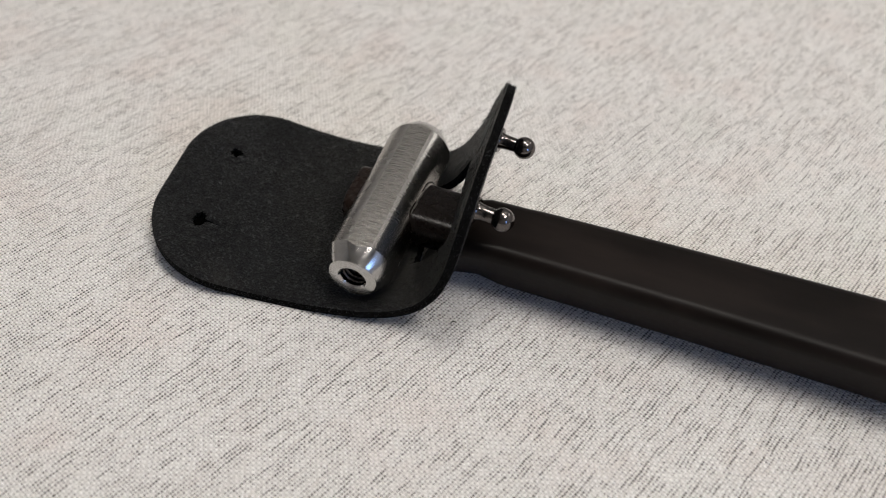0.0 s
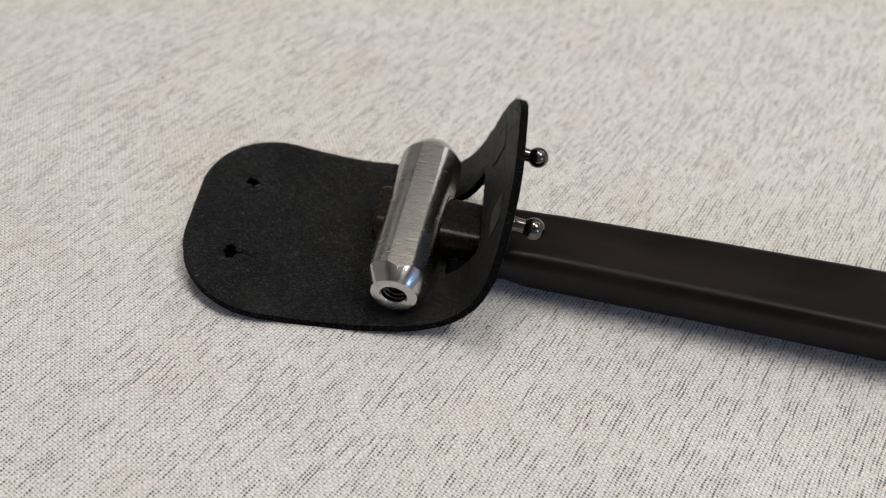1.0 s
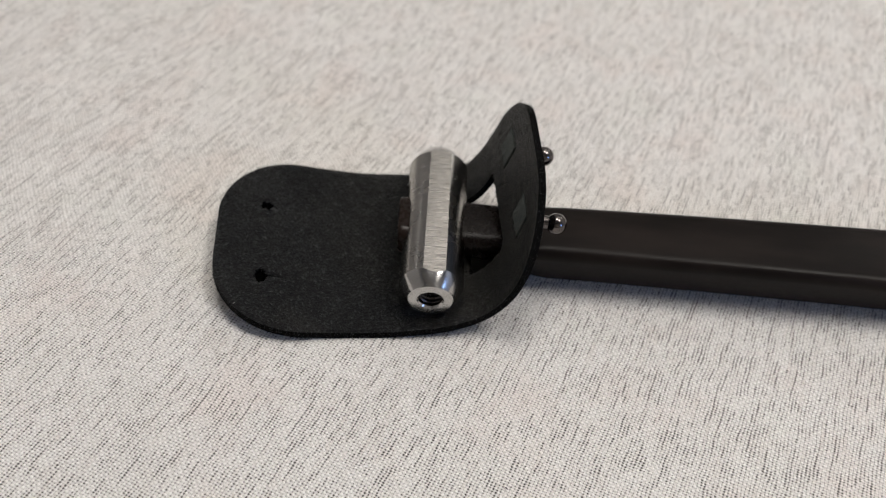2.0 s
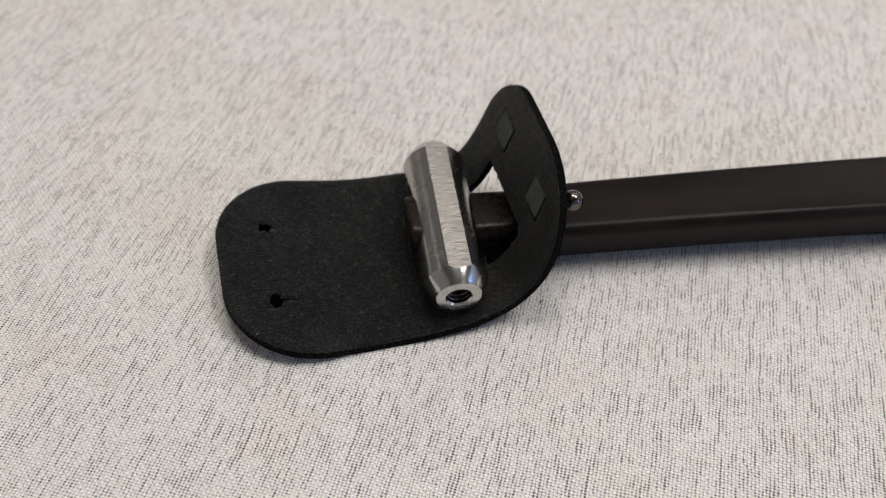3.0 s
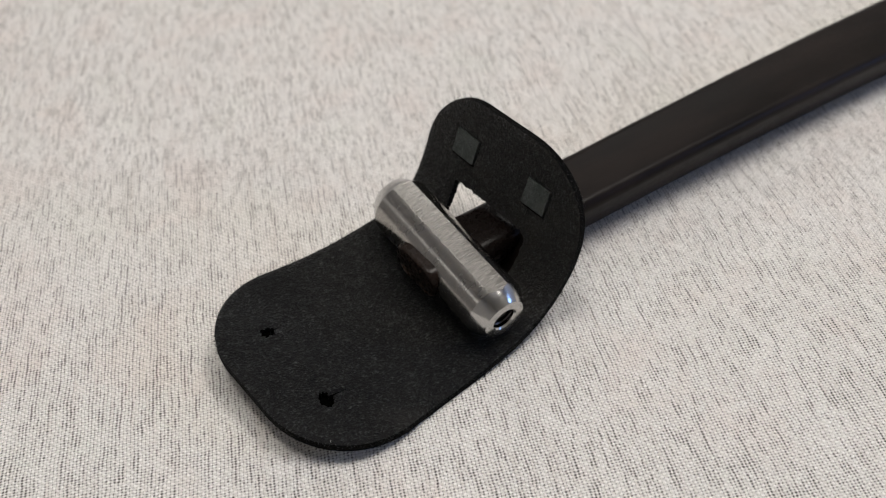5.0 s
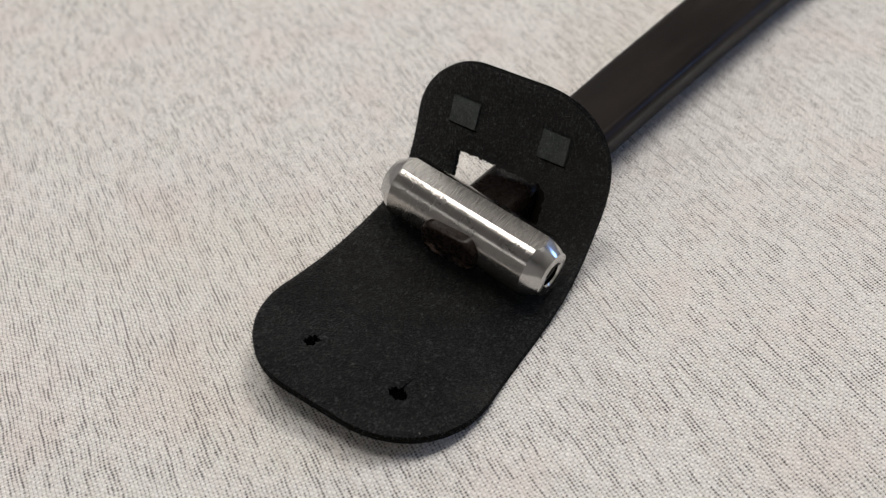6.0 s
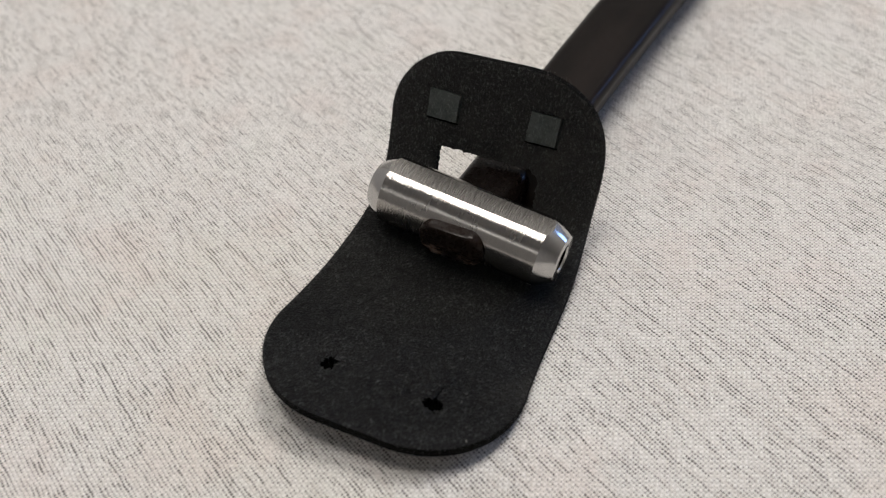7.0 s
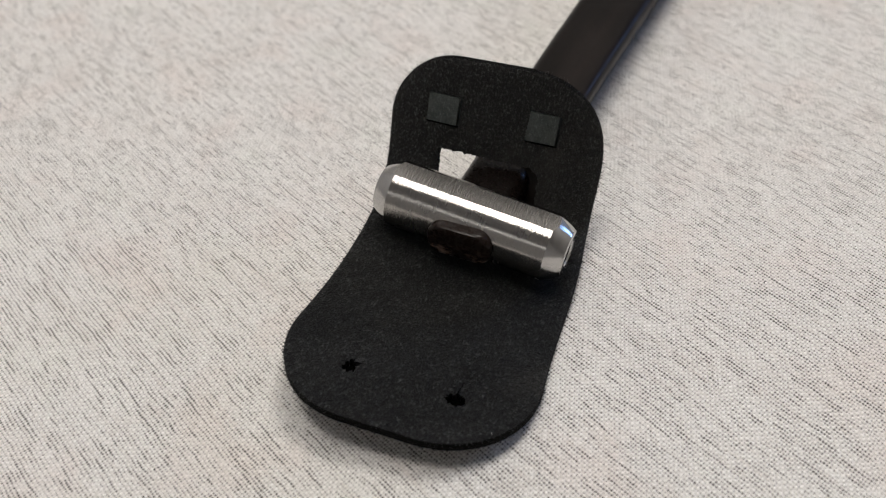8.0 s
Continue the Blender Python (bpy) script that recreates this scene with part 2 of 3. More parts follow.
GUNMETAL = plain_metal("dark_nickel", (0.11, 0.10, 0.096, 1), 0.10, 1.0, 0.03)
# metal of the bore, darker than the rest of the barrel
BORE = plain_metal("dark_thread", (0.055, 0.05, 0.048, 1), 0.28, 1.0, 0.1)


def smudged_black():
    """Dark browned finish with handling smudges drawn out along the bar."""
    m, n, l, b = material("black_oxide")
    w = Net(m.node_tree)
    smear = w.noise(w.coords((22, 90, 90)), 1.0, 4, 0.6)
    grit = w.noise(w.coords(), 900, 4, 0.6)
    l.new(w.mix(w.ramp(smear, 0.32, 0.68), (0.0042, 0.0029, 0.0024, 1), (0.0130, 0.0092, 0.0078, 1)), b.inputs["Base Color"])
    b.inputs["Specular IOR Level"].default_value = 0.095
    l.new(w.math("ADD", w.ramp(smear, 0.3, 0.7, 0.29, 0.41), w.ramp(grit, 0.25, 0.75, 0.0, 0.1)), b.inputs["Roughness"])
    l.new(w.bump(grit, 0.15, 0.00005, w.bump(w.noise(w.coords((30, 120, 120)), 1.0, 3), 0.25, 0.0004)), b.inputs["Normal"])
    return m


BARPAINT = smudged_black()


def worn_bronze():
    m = plain_metal("browned_steel", (0.0040, 0.0027, 0.0023, 1), 0.26, 0.0, 0.4, spec=0.14)
    w = Net(m.node_tree)
    b = m.node_tree.nodes["Principled BSDF"]
    base = b.inputs["Base Color"].links[0].from_socket
    x, y, z = w.split(w.coords((1000, 1000, 1000)))
    # tip painted lighter for the light it catches; blacking is rubbed through low down
    tip = w.ramp(x, -22.8, -24.0)
    patchy = w.noise(w.coords(), 300, 4, 0.6)
    lit_tip = w.mix(w.math("MULTIPLY", tip, w.ramp(patchy, 0.25, 0.6, 0.35, 1.0)), base, (0.013, 0.0085, 0.0068, 1))
    worn = w.ramp(w.noise(w.coords((1, 0.5, 1.2)), 520, 5, 0.7), 0.47, 0.62)
    rubbed = w.math("MULTIPLY", w.math("MULTIPLY", tip, w.ramp(z, 11.2, 8.6)), worn)
    w.put(b.inputs["Base Color"], w.mix(rubbed, lit_tip, (0.16, 0.112, 0.088, 1)))
    return m


BRONZE = worn_bronze()
WALL = wall_material("wall_paint", (0.42, 0.41, 0.395, 1))
CEILING = wall_material("ceiling_paint", (0.42, 0.41, 0.395, 1))


# ---------------------------------------------------------------- mesh helpers
def part(name, bm, mat, parent=None, label="", smooth=True, angle=35, second=None):
    bmesh.ops.recalc_face_normals(bm, faces=bm.faces)
    me = bpy.data.meshes.new(name)
    if smooth:
        for f in bm.faces:
            f.smooth = True
        for e in bm.edges:
            if len(e.link_faces) == 2 and e.calc_face_angle(0) > radians(angle):
                e.smooth = False
    bm.to_mesh(me)
    bm.free()
    me.materials.append(mat)
    if second:
        me.materials.append(second)
    ob = new(name, me)
    ob.parent = parent
    if label:
        tagged(ob, label)
    return ob


def thing(name, m, label, category, group="", kind=""):
    ob = new(name)
    ob.empty_display_size = 0.005
    ob.matrix_world = m
    return tagged(ob, label, category, group, kind)


def box(bm, lo, hi, bevel=0.0, segments=3):
    r = bmesh.ops.create_cube(bm, size=1.0)
    lo, hi = Vector(lo), Vector(hi)
    for v in r["verts"]:
        v.co = Vector([(lo[i] + hi[i]) / 2 + v.co[i] * (hi[i] - lo[i]) for i in range(3)])
    if bevel:
        es = list({e for v in r["verts"] for e in v.link_edges})
        bmesh.ops.bevel(bm, geom=es, offset=bevel, segments=segments, profile=0.5, affect="EDGES")
    return bm


def lathe(bm, profile, steps=48, axis_end=True):
    """Turns (radius, height) round z."""
    rings = []
    for r, z in profile:
        rings.append([bm.verts.new((r * math.cos(2 * math.pi * k / steps), r * math.sin(2 * math.pi * k / steps), z)) for k in range(steps)])
    for a, b in zip(rings, rings[1:]):
        for k in range(steps):
            bm.faces.new((a[k], a[(k + 1) % steps], b[(k + 1) % steps], b[k]))
    return rings


# ---------------------------------------------------------------- setting
def cloth_sheet():
    bm = bmesh.new()
    fine = np.unique(np.concatenate([np.linspace(-1.9, -0.3, 9), np.linspace(-0.3, 0.3, 61), np.linspace(0.3, 1.7, 9)]))
    grid = [[bm.verts.new((x, y + 0.1, 0.0004 * noise.noise((x * 25, y * 25, 0)) - 0.0003)) for y in fine] for x in fine]
    for i in range(len(fine) - 1):
        for j in range(len(fine) - 1):
            bm.faces.new((grid[i][j], grid[i + 1][j], grid[i + 1][j + 1], grid[i][j + 1]))
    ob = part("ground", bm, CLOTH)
    return tagged(ob, "undyed cream woven cloth with dark slubs, lying flat", "cloth", kind="structure")


cloth_sheet()


def wall(name, lo, hi, label):
    ob = part(name, box(bmesh.new(), lo, hi), CEILING if name == "ceiling" else WALL, smooth=False)
    return tagged(ob, label, "wall" if "wall" in name else "ceiling", kind="structure")


wall("wall_north", (-1.7, 1.7, -0.1), (1.7, 1.8, 2.1), "plain painted room wall")
bm = bmesh.new()
for lo, hi in (((-1.7, -1.9, -0.1), (0.8, -1.8, 2.1)), ((1.6, -1.9, -0.1), (1.7, -1.8, 2.1)), ((0.8, -1.9, -0.1), (1.6, -1.8, 0.4)), ((0.8, -1.9, 1.2), (1.6, -1.8, 2.1))):
    box(bm, lo, hi)
tagged(part("wall_south", bm, WALL, smooth=False), "plain painted room wall, out of view, with an opening for a light", "wall", kind="structure")
# the opening in this wall is added only to hold the east side light
bm = bmesh.new()
for lo, hi in (((1.7, -1.9, -0.1), (1.8, 0.48, 2.1)), ((1.7, 1.42, -0.1), (1.8, 1.8, 2.1)), ((1.7, 0.48, -0.1), (1.8, 1.42, 1.08)), ((1.7, 0.48, 1.76), (1.8, 1.42, 2.1))):
    box(bm, lo, hi)
tagged(part("wall_east", bm, WALL, smooth=False), "plain painted room wall, out of view, with an opening for a light", "wall", kind="structure")
# the small opening is added for the west side light
bm = bmesh.new()
for lo, hi in (((-1.8, -1.9, -0.1), (-1.7, 1.15, 2.1)), ((-1.8, 1.65, -0.1), (-1.7, 1.8, 2.1)), ((-1.8, 1.15, -0.1), (-1.7, 1.65, 1.42)), ((-1.8, 1.15, 1.82), (-1.7, 1.65, 2.1))):
    box(bm, lo, hi)
tagged(part("wall_west", bm, WALL, smooth=False), "plain painted room wall, out of view, with a small opening added for a light", "wall", kind="structure")
wall("ceiling", (-1.8, -1.9, 2.1), (1.8, 1.8, 2.2), "plain painted ceiling")


# ---------------------------------------------------------------- steel barrel
def barrel():
    """Turned steel barrel with chamfered ends, a milled flat and a narrow facet; threaded hole at the near end. Local z is its axis, x sideways, y up."""
    axis = Vector((0.3208, 0.9437, 0.0812)).normalized()
    up = (Vector((0, 0, 1)) - axis * axis.z).normalized()
    m = Matrix.Identity(4)
    for i in range(3):
        m[i][0], m[i][1], m[i][2] = up.cross(axis)[i], up[i], axis[i]
    m.translation = Vector((-13.5, 104.84, 9.05)) * MM
    ob = thing("steel_barrel", m, "brushed steel barrel pin with chamfered polished ends, lying across the leather", "barrel pin")
    sgn = 1.0 if up.cross(axis).x > 0 else -1.0
    R, LEN = 6.62, 39.3
    # section: angles from up, positive towards the bar
    right, left, low = 25.0, -15.5, -29.5
    cuts = [(left, right), (low, left)]

    def radius(deg, r):
        for a, b in cuts:
            if a <= deg <= b:
                mid, half = (a + b) / 2, (b - a) / 2
                plane = r * math.cos(radians(half)) / math.cos(radians(deg - mid))
                crown = 0.06 if half > 15 else 0.65
                return plane * (1 - crown) + r * crown
        return r

    angles = sorted({low, left, right, *(right + (360 - right + low) * k / 88 for k in range(1, 88)), *(low + (left - low) * k / 5 for k in range(1, 5)), *(left + (right - left) * k / 10 for k in range(1, 10))})
    flat_r = lambda d: radius(d, R)

    def ring(bm, z, fn):
        out = []
        for d in angles:
            r = fn(d)
            out.append(bm.verts.new((sgn * r * math.sin(radians(d)) * MM, r * math.cos(radians(d)) * MM, z * MM)))
        return out

    def bridge(bm, a, b):
        for k in range(len(a)):
            j = (k + 1) % len(a)
            bm.faces.new((a[k], a[j], b[j], b[k]))

    bm = bmesh.new()
    lo = 3.28
    # the cone meets the flats nearer to the end face
    def cone(d):
        return lo * (flat_r(d) - 4.75) / (R - 4.75)

    near = [bm.verts.new((sgn * flat_r(d) * math.sin(radians(d)) * MM, flat_r(d) * math.cos(radians(d)) * MM, (cone(d) + 0.12) * MM)) for d in angles]
    far = [bm.verts.new((sgn * flat_r(d) * math.sin(radians(d)) * MM, flat_r(d) * math.cos(radians(d)) * MM, (LEN - cone(d) - 0.12) * MM)) for d in angles]
    rows = [near]
    for f in (0.25, 0.5, 0.75):
        rows.append([bm.verts.new(a.co.lerp(b.co, f)) for a, b in zip(near, far)])
    rows.append(far)
    for a, b in zip(rows, rows[1:]):
        bridge(bm, a, b)
    bm.faces.ensure_lookup_table()
    for k, f in enumerate(bm.faces):
        # the faces between the two edges of the milled flat
        d = angles[k % len(angles)]
        f.material_index = 1 if left <= d < right else 0
    part("barrel_body", bm, BRUSHED, ob, angle=7, second=MILLED)

    for z0, s in ((0.0, 1), (LEN, -1)):
        bm = bmesh.new()
        outer = [bm.verts.new((sgn * flat_r(d) * math.sin(radians(d)) * MM, flat_r(d) * math.cos(radians(d)) * MM, (z0 + s * (cone(d) + 0.12)) * MM)) for d in angles]
        rim = ring(bm, z0 + s * 0.26, lambda d: 4.74)
        last = outer
        for f in (0.1, 0.22, 0.35, 0.5, 0.65, 0.78, 0.9):
            mid = []
            for a, b in zip(outer, rim):
                # the turned cone is a little rounded
                p, swell = a.co.lerp(b.co, f), 0.10 * MM * 4 * f * (1 - f)
                away = Vector((p.x, p.y, 0)).normalized()
                mid.append(bm.verts.new((p.x + 0.85 * swell * away.x, p.y + 0.85 * swell * away.y, p.z - s * 0.5 * swell)))
            bridge(bm, last, mid)
            last = mid
        bridge(bm, last, rim)
        for r, z in ((4.66, 0.11), (4.54, 0.03)):
            turn = ring(bm, z0 + s * z, lambda d: r)
            bridge(bm, rim, turn)
            rim = turn
        face = ring(bm, z0, lambda d: 4.4)
        bridge(bm, rim, face)
        lip = ring(bm, z0, lambda d: 2.75)
        inner = ring(bm, z0 + s * 0.35, lambda d: 2.42)
        bridge(bm, face, lip)
        bridge(bm, lip, inner)
        part("chamfered_end", bm, POLISHED, ob, "polished chamfered end face", angle=14)

    # threaded hole: a helical groove down the bore
    for z0, s in ((0.35, 1), (LEN - 0.35, -1)):
        bm = bmesh.new()
        steps, turns, pitch = 36, 10, 0.9
        last = None
        for k in range(steps * turns + 1):
            a, z = 2 * math.pi * k / steps, z0 + s * pitch * k / steps
            crest = 2.4 - 0.34 * min(k / (steps * 1.2), 1.0)
            ring_pts = [(2.4, 0.0), (crest, 0.25), (crest, 0.45), (2.4, 0.7), (2.4, 0.9)]
            now = [bm.verts.new((r * math.cos(a) * MM, r * math.sin(a) * MM, (z + s * dz) * MM)) for r, dz in ring_pts]
            if last:
                for i in range(len(now) - 1):
                    bm.faces.new((last[i], last[i + 1], now[i + 1], now[i]))
            last = now
        bmesh.ops.create_circle(bm, cap_ends=True, segments=24, radius=2.7 * MM, matrix=Matrix.Translation((0, 0, (z0 + s * 9.0) * MM)))
        part("threaded_bore", bm, BORE, ob, "dark threaded hole", angle=25)
    return ob


SLOT = barrel()


def gap_shade_rings(ob):
    """Dark rings, both sides of the barrel: painted shade of the gap round the tongue."""
    inv = ob.matrix_world.inverted()
    c0, way = Vector((13.1, 117.1, 0)), (Vector((-12.9, 125.3, 0)) - Vector((13.1, 117.1, 0))).normalized()
    across = Vector((way.y, -way.x, 0))
    turn = inv.to_3x3()
    for side in (-1, 1):
        bm = bmesh.new()
        loops = []
        for grow, lift in ((-0.3, -0.5), (0.12, 0.012), (0.42, 0.012), (0.52, -0.04)):
            loop = []
            for a, b in rounded_loop(13.0 + 2 * grow, 7.4 + 2 * grow, 2.9 + grow):
                p = inv @ ((c0 + across * a) * MM + Vector((0, 0, (8.6 + b + 0.075 * 19) * MM)))
                d = (turn @ way).normalized()
                # where this line of the slot leaves the round of the barrel
                r = (6.62 + lift) * MM
                A, B, C = d.x * d.x + d.y * d.y, 2 * (p.x * d.x + p.y * d.y), p.x * p.x + p.y * p.y - r * r
                root = math.sqrt(max(B * B - 4 * A * C, 0.0))
                loop.append(p + d * ((-B + side * root) / (2 * A)))
            loops.append(loop)
        sweep(bm, loops, (False, False))
        part("gap_shade_ring", bm, BRONZE, ob, "dark ring standing in for the shaded gap round the tongue", angle=60)


# ---------------------------------------------------------------- bar with its tongue
def rounded_loop(w, h, r, steps=6):
    out = []
    for cx, cy, a0 in ((w / 2 - r, h / 2 - r, 0), (-w / 2 + r, h / 2 - r, 90), (-w / 2 + r, -h / 2 + r, 180), (w / 2 - r, -h / 2 + r, 270)):
        for k in range(steps + 1):
            a = radians(a0 + 90 * k / steps)
            out.append((cx + r * math.cos(a), cy + r * math.sin(a)))
    return out


def sweep(bm, stations, cap=(True, True)):
    """stations: lists of points of one count, joined in turn."""
    rings = [[bm.verts.new(p) for p in s] for s in stations]
    for a, b in zip(rings, rings[1:]):
        for k in range(len(a)):
            j = (k + 1) % len(a)
            bm.faces.new((a[k], a[j], b[j], b[k]))
    if cap[0]:
        bm.faces.new(rings[0])
    if cap[1]:
        bm.faces.new(rings[-1])


def bar():
    ob = thing("black_bar", pose(0.010, 0.1165, 0.0, 0, 0, -21.7), "long matt black metal bar with rounded edges, lying on the cloth", "bar")
    top, bottom = 13.2, 0.35

    def station(x, far, near, r, z1=top, z0=bottom, slant=0.0, under=3.6):
        # the end leans like the flap that it meets: its foot reaches further
        w, h = far - near, z1 - z0
        return [((x - slant * 7.0 * ((top - (z1 + z0) / 2 - b) / 10.9) ** 1.3) * MM, ((far + near) / 2 + a + (under * max(0.0, 0.5 - b / h) ** 1.3 if a < 0 else 0.0)) * MM, ((z1 + z0) / 2 + b) * MM) for a, b in rounded_loop(w, h, r)]

    bm = bmesh.new()
    st = [station(-2.4, 6.2, -8.6, 1.6, top - 1.6, 0.7, 1.0, 2.0), station(-2.0, 7.2, -8.8, 2.4, top - 0.5, 0.5, 1.0, 2.6), station(0.0, 7.9, -8.3, 2.8, z0=0.4, slant=0.8, under=3.6), station(4.0, 8.15, -7.7, 2.8, slant=0.4, under=5.0), station(7.0, 8.25, -7.45, 2.8, slant=0.1)]
    for x in (10, 14, 20, 40, 70, 100, 140, 180, 240):
        bow = 1.2 * math.sin(math.pi * min(x, 150) / 150)
        st.append(station(x, 8.1 + 0.018 * x + bow, -7.5 - 0.014 * x + bow, 2.8))
    st.append(station(330, 12.4, -10.9, 2.8))
    sweep(bm, st)
    part("bar_body", bm, BARPAINT, ob, "satin black bar body", angle=40)

    bm = bmesh.new()
    inv = ob.matrix_world.inverted()
    # runs through the slot of the barrel and ends rounded
    c0, c1 = Vector((13.1, 117.1, 0)), Vector((-12.9, 125.3, 0))
    way = (c1 - c0).normalized()
    across = Vector((-way.y, way.x, 0)) * -1
    st = []
    for d, grow in ((0, 1), (10, 1), (20, 1), (28.1, 1), (28.6, 0.985), (28.95, 0.94), (29.1, 0.86), (29.2, 0.6)):
        c = c0 + way * d
        zc, hh = 8.6 + 0.075 * d, 7.4
        st.append([inv @ ((c + across * (a * grow)) * MM + Vector((0, 0, (zc + b * grow) * MM))) for a, b in rounded_loop(13.0, hh, 2.9)])
    sweep(bm, st)
    part("tongue", bm, BRONZE, ob, "browned tongue with rounded end, through the barrel", angle=40)
    return ob


bar()
gap_shade_rings(SLOT)


# ---------------------------------------------------------------- leather
LEA = dict(psi=-0.2122, o=(-53.34, 133.83, 7.51), L=85.12,
           th=(-0.1229, -0.1339, 0.0603, 0.0944, 0.4079, 0.9774, 1.2312, 1.3293),
           h=(25.18, 22.37, 21.89, 21.82, 25.24), m=(1.33, 0.90, -0.23, -0.40, -4.15),
           el=(19.11, 17.05), er=(23.12, 12.42), tau=(0.069, 0.110, 0.0659, -0.0411))
TH_K = np.array([0, .25, .45, .55, .63, .71, .8, 1.])
H_K = np.array([0, .3, .55, .75, 1])
M_K = np.array([0, .25, .5, .75, 1])
P_K = np.array([0, .35, .6, 1.])
THICK = 2.0


def glide(k, v, s):
    v = np.array(v)
    slope = np.gradient(v, k)
    s = np.atleast_1d(s)
    i = np.clip(np.searchsorted(k, s) - 1, 0, len(k) - 2)
    h = k[i + 1] - k[i]
    t = (s - k[i]) / h
    return (2 * t**3 - 3 * t**2 + 1) * v[i] + (t**3 - 2 * t**2 + t) * h * slope[i] + (-2 * t**3 + 3 * t**2) * v[i + 1] + (t**3 - t**2) * h * slope[i + 1]


STEPS = 400
U_K = np.linspace(0, 1, STEPS + 1)
ANG = glide(TH_K, LEA["th"], U_K)
MIDA = (ANG[1:] + ANG[:-1]) / 2
PX = np.r_[0, np.cumsum(np.cos(MIDA))] * LEA["L"] / STEPS
PZ = np.r_[0, np.cumsum(np.sin(MIDA))] * LEA["L"] / STEPS


def on_leather(s, v, depth=0.0):
    """The place, in millimetres, of the point s along and v across the sheet, depth below its inner face."""
    u = np.clip(s / LEA["L"], 0, 1)
    k = min(max((60 - s) / 15, 0), 1)
    k = k * k * (3 - 2 * k)
    # the flat end is cut from thicker hide
    depth = depth * (1 + 0.12 * k) - 0.15 * k
    # the barrel's weight presses a shallow trough across the sheet
    off = (s - 47.6 - 0.128 * v) / 5.0
    fade = min(max((22.0 - abs(v)) / 4.0, 0), 1)
    depth = depth + 0.78 * fade * fade * (3 - 2 * fade) * math.exp(-off * off)
    # one punched hole is torn, with a raised lip
    depth = depth - 0.85 * math.exp(-((s - 10.4) / 1.5) ** 2 - ((v - 9.3) / 0.9) ** 2)
    x, z, a = np.interp(u, U_K, PX), np.interp(u, U_K, PZ), np.interp(u, U_K, ANG)
    tau = float(glide(P_K, LEA["tau"], u)[0])
    n = Vector((-math.sin(a), 0, math.cos(a)))
    p = Vector((x, 0, z)) + n * (v * math.sin(tau) - depth) + Vector((0, v * math.cos(tau), 0))
    c, s_ = math.cos(LEA["psi"]), math.sin(LEA["psi"])
    return Vector((LEA["o"][0] + c * p.x - s_ * p.y, LEA["o"][1] + s_ * p.x + c * p.y, LEA["o"][2] + p.z))


def outline():
    L = LEA["L"]
    w = np.linspace(0, math.pi, 121)
    u = (1 - np.cos(w)) / 2
    s = u * L
    half, mid = glide(H_K, LEA["h"], u), glide(M_K, LEA["m"], u)
    sides = []
    for k, sg in ((0, -1), (1, 1)):
        el, er = LEA["el"][k] + 1, LEA["er"][k] + 1
        cl, cr = np.clip((el - s) / el, 0, 1), np.clip((er - (L - s)) / er, 0, 1)
        cut = el * (1 - np.sqrt(np.clip(1 - cl**2, 0, 1))) + er * (1 - np.sqrt(np.clip(1 - cr**2, 0, 1)))
        sides.append(np.stack([s, mid + sg * (half - cut)], 1))
    pts = list(map(tuple, sides[0])) + list(map(tuple, sides[1][::-1]))
    # even spacing
    loop = [Vector(p) for p in pts]
    loop.append(loop[0])
    run = np.r_[0, np.cumsum([(b - a).length for a, b in zip(loop, loop[1:])])]
    count = int(run[-1] / 0.7)
    at = np.linspace(0, run[-1], count, endpoint=False)
    return [(float(np.interp(t, run, [p[0] for p in loop])), float(np.interp(t, run, [p[1] for p in loop]))) for t in at]


def inside(p, loop):
    x, y = p
    odd = False
    for (x1, y1), (x2, y2) in zip(loop, loop[1:] + loop[:1]):
        if (y1 > y) != (y2 > y) and x < (x2 - x1) * (y - y1) / (y2 - y1) + x1:
            odd = not odd
    return odd


def dense(corners, step=0.5, rough=0.0, seed=3):
    rng = random.Random(seed)
    out = []
    for (a, b), (c, d) in zip(corners, corners[1:] + corners[:1]):
        n = max(1, round(math.hypot(c - a, d - b) / step))
        for k in range(n):
            out.append((a + (c - a) * k / n + rng.uniform(-rough, rough), b + (d - b) * k / n + rng.uniform(-rough, rough)))
    return out


SQUARES = (((70.9, 7.25), (71.3, 13.95), (77.6, 13.45), (77.2, 6.65)), ((70.25, -12.95), (70.45, -6.4), (77.2, -7.15), (76.95, -13.5)))
WINDOW = ((54.5, -10.4), (54.5, 10.6), (66.0, 10.9), (65.8, 4.0), (65.0, -8.4), (63.6, -10.0))
HOLES = ((10.2, -8.3, 1.75, 3.7, -0.5), (10.3, 10.8, 1.7, 0.6, -0.3))


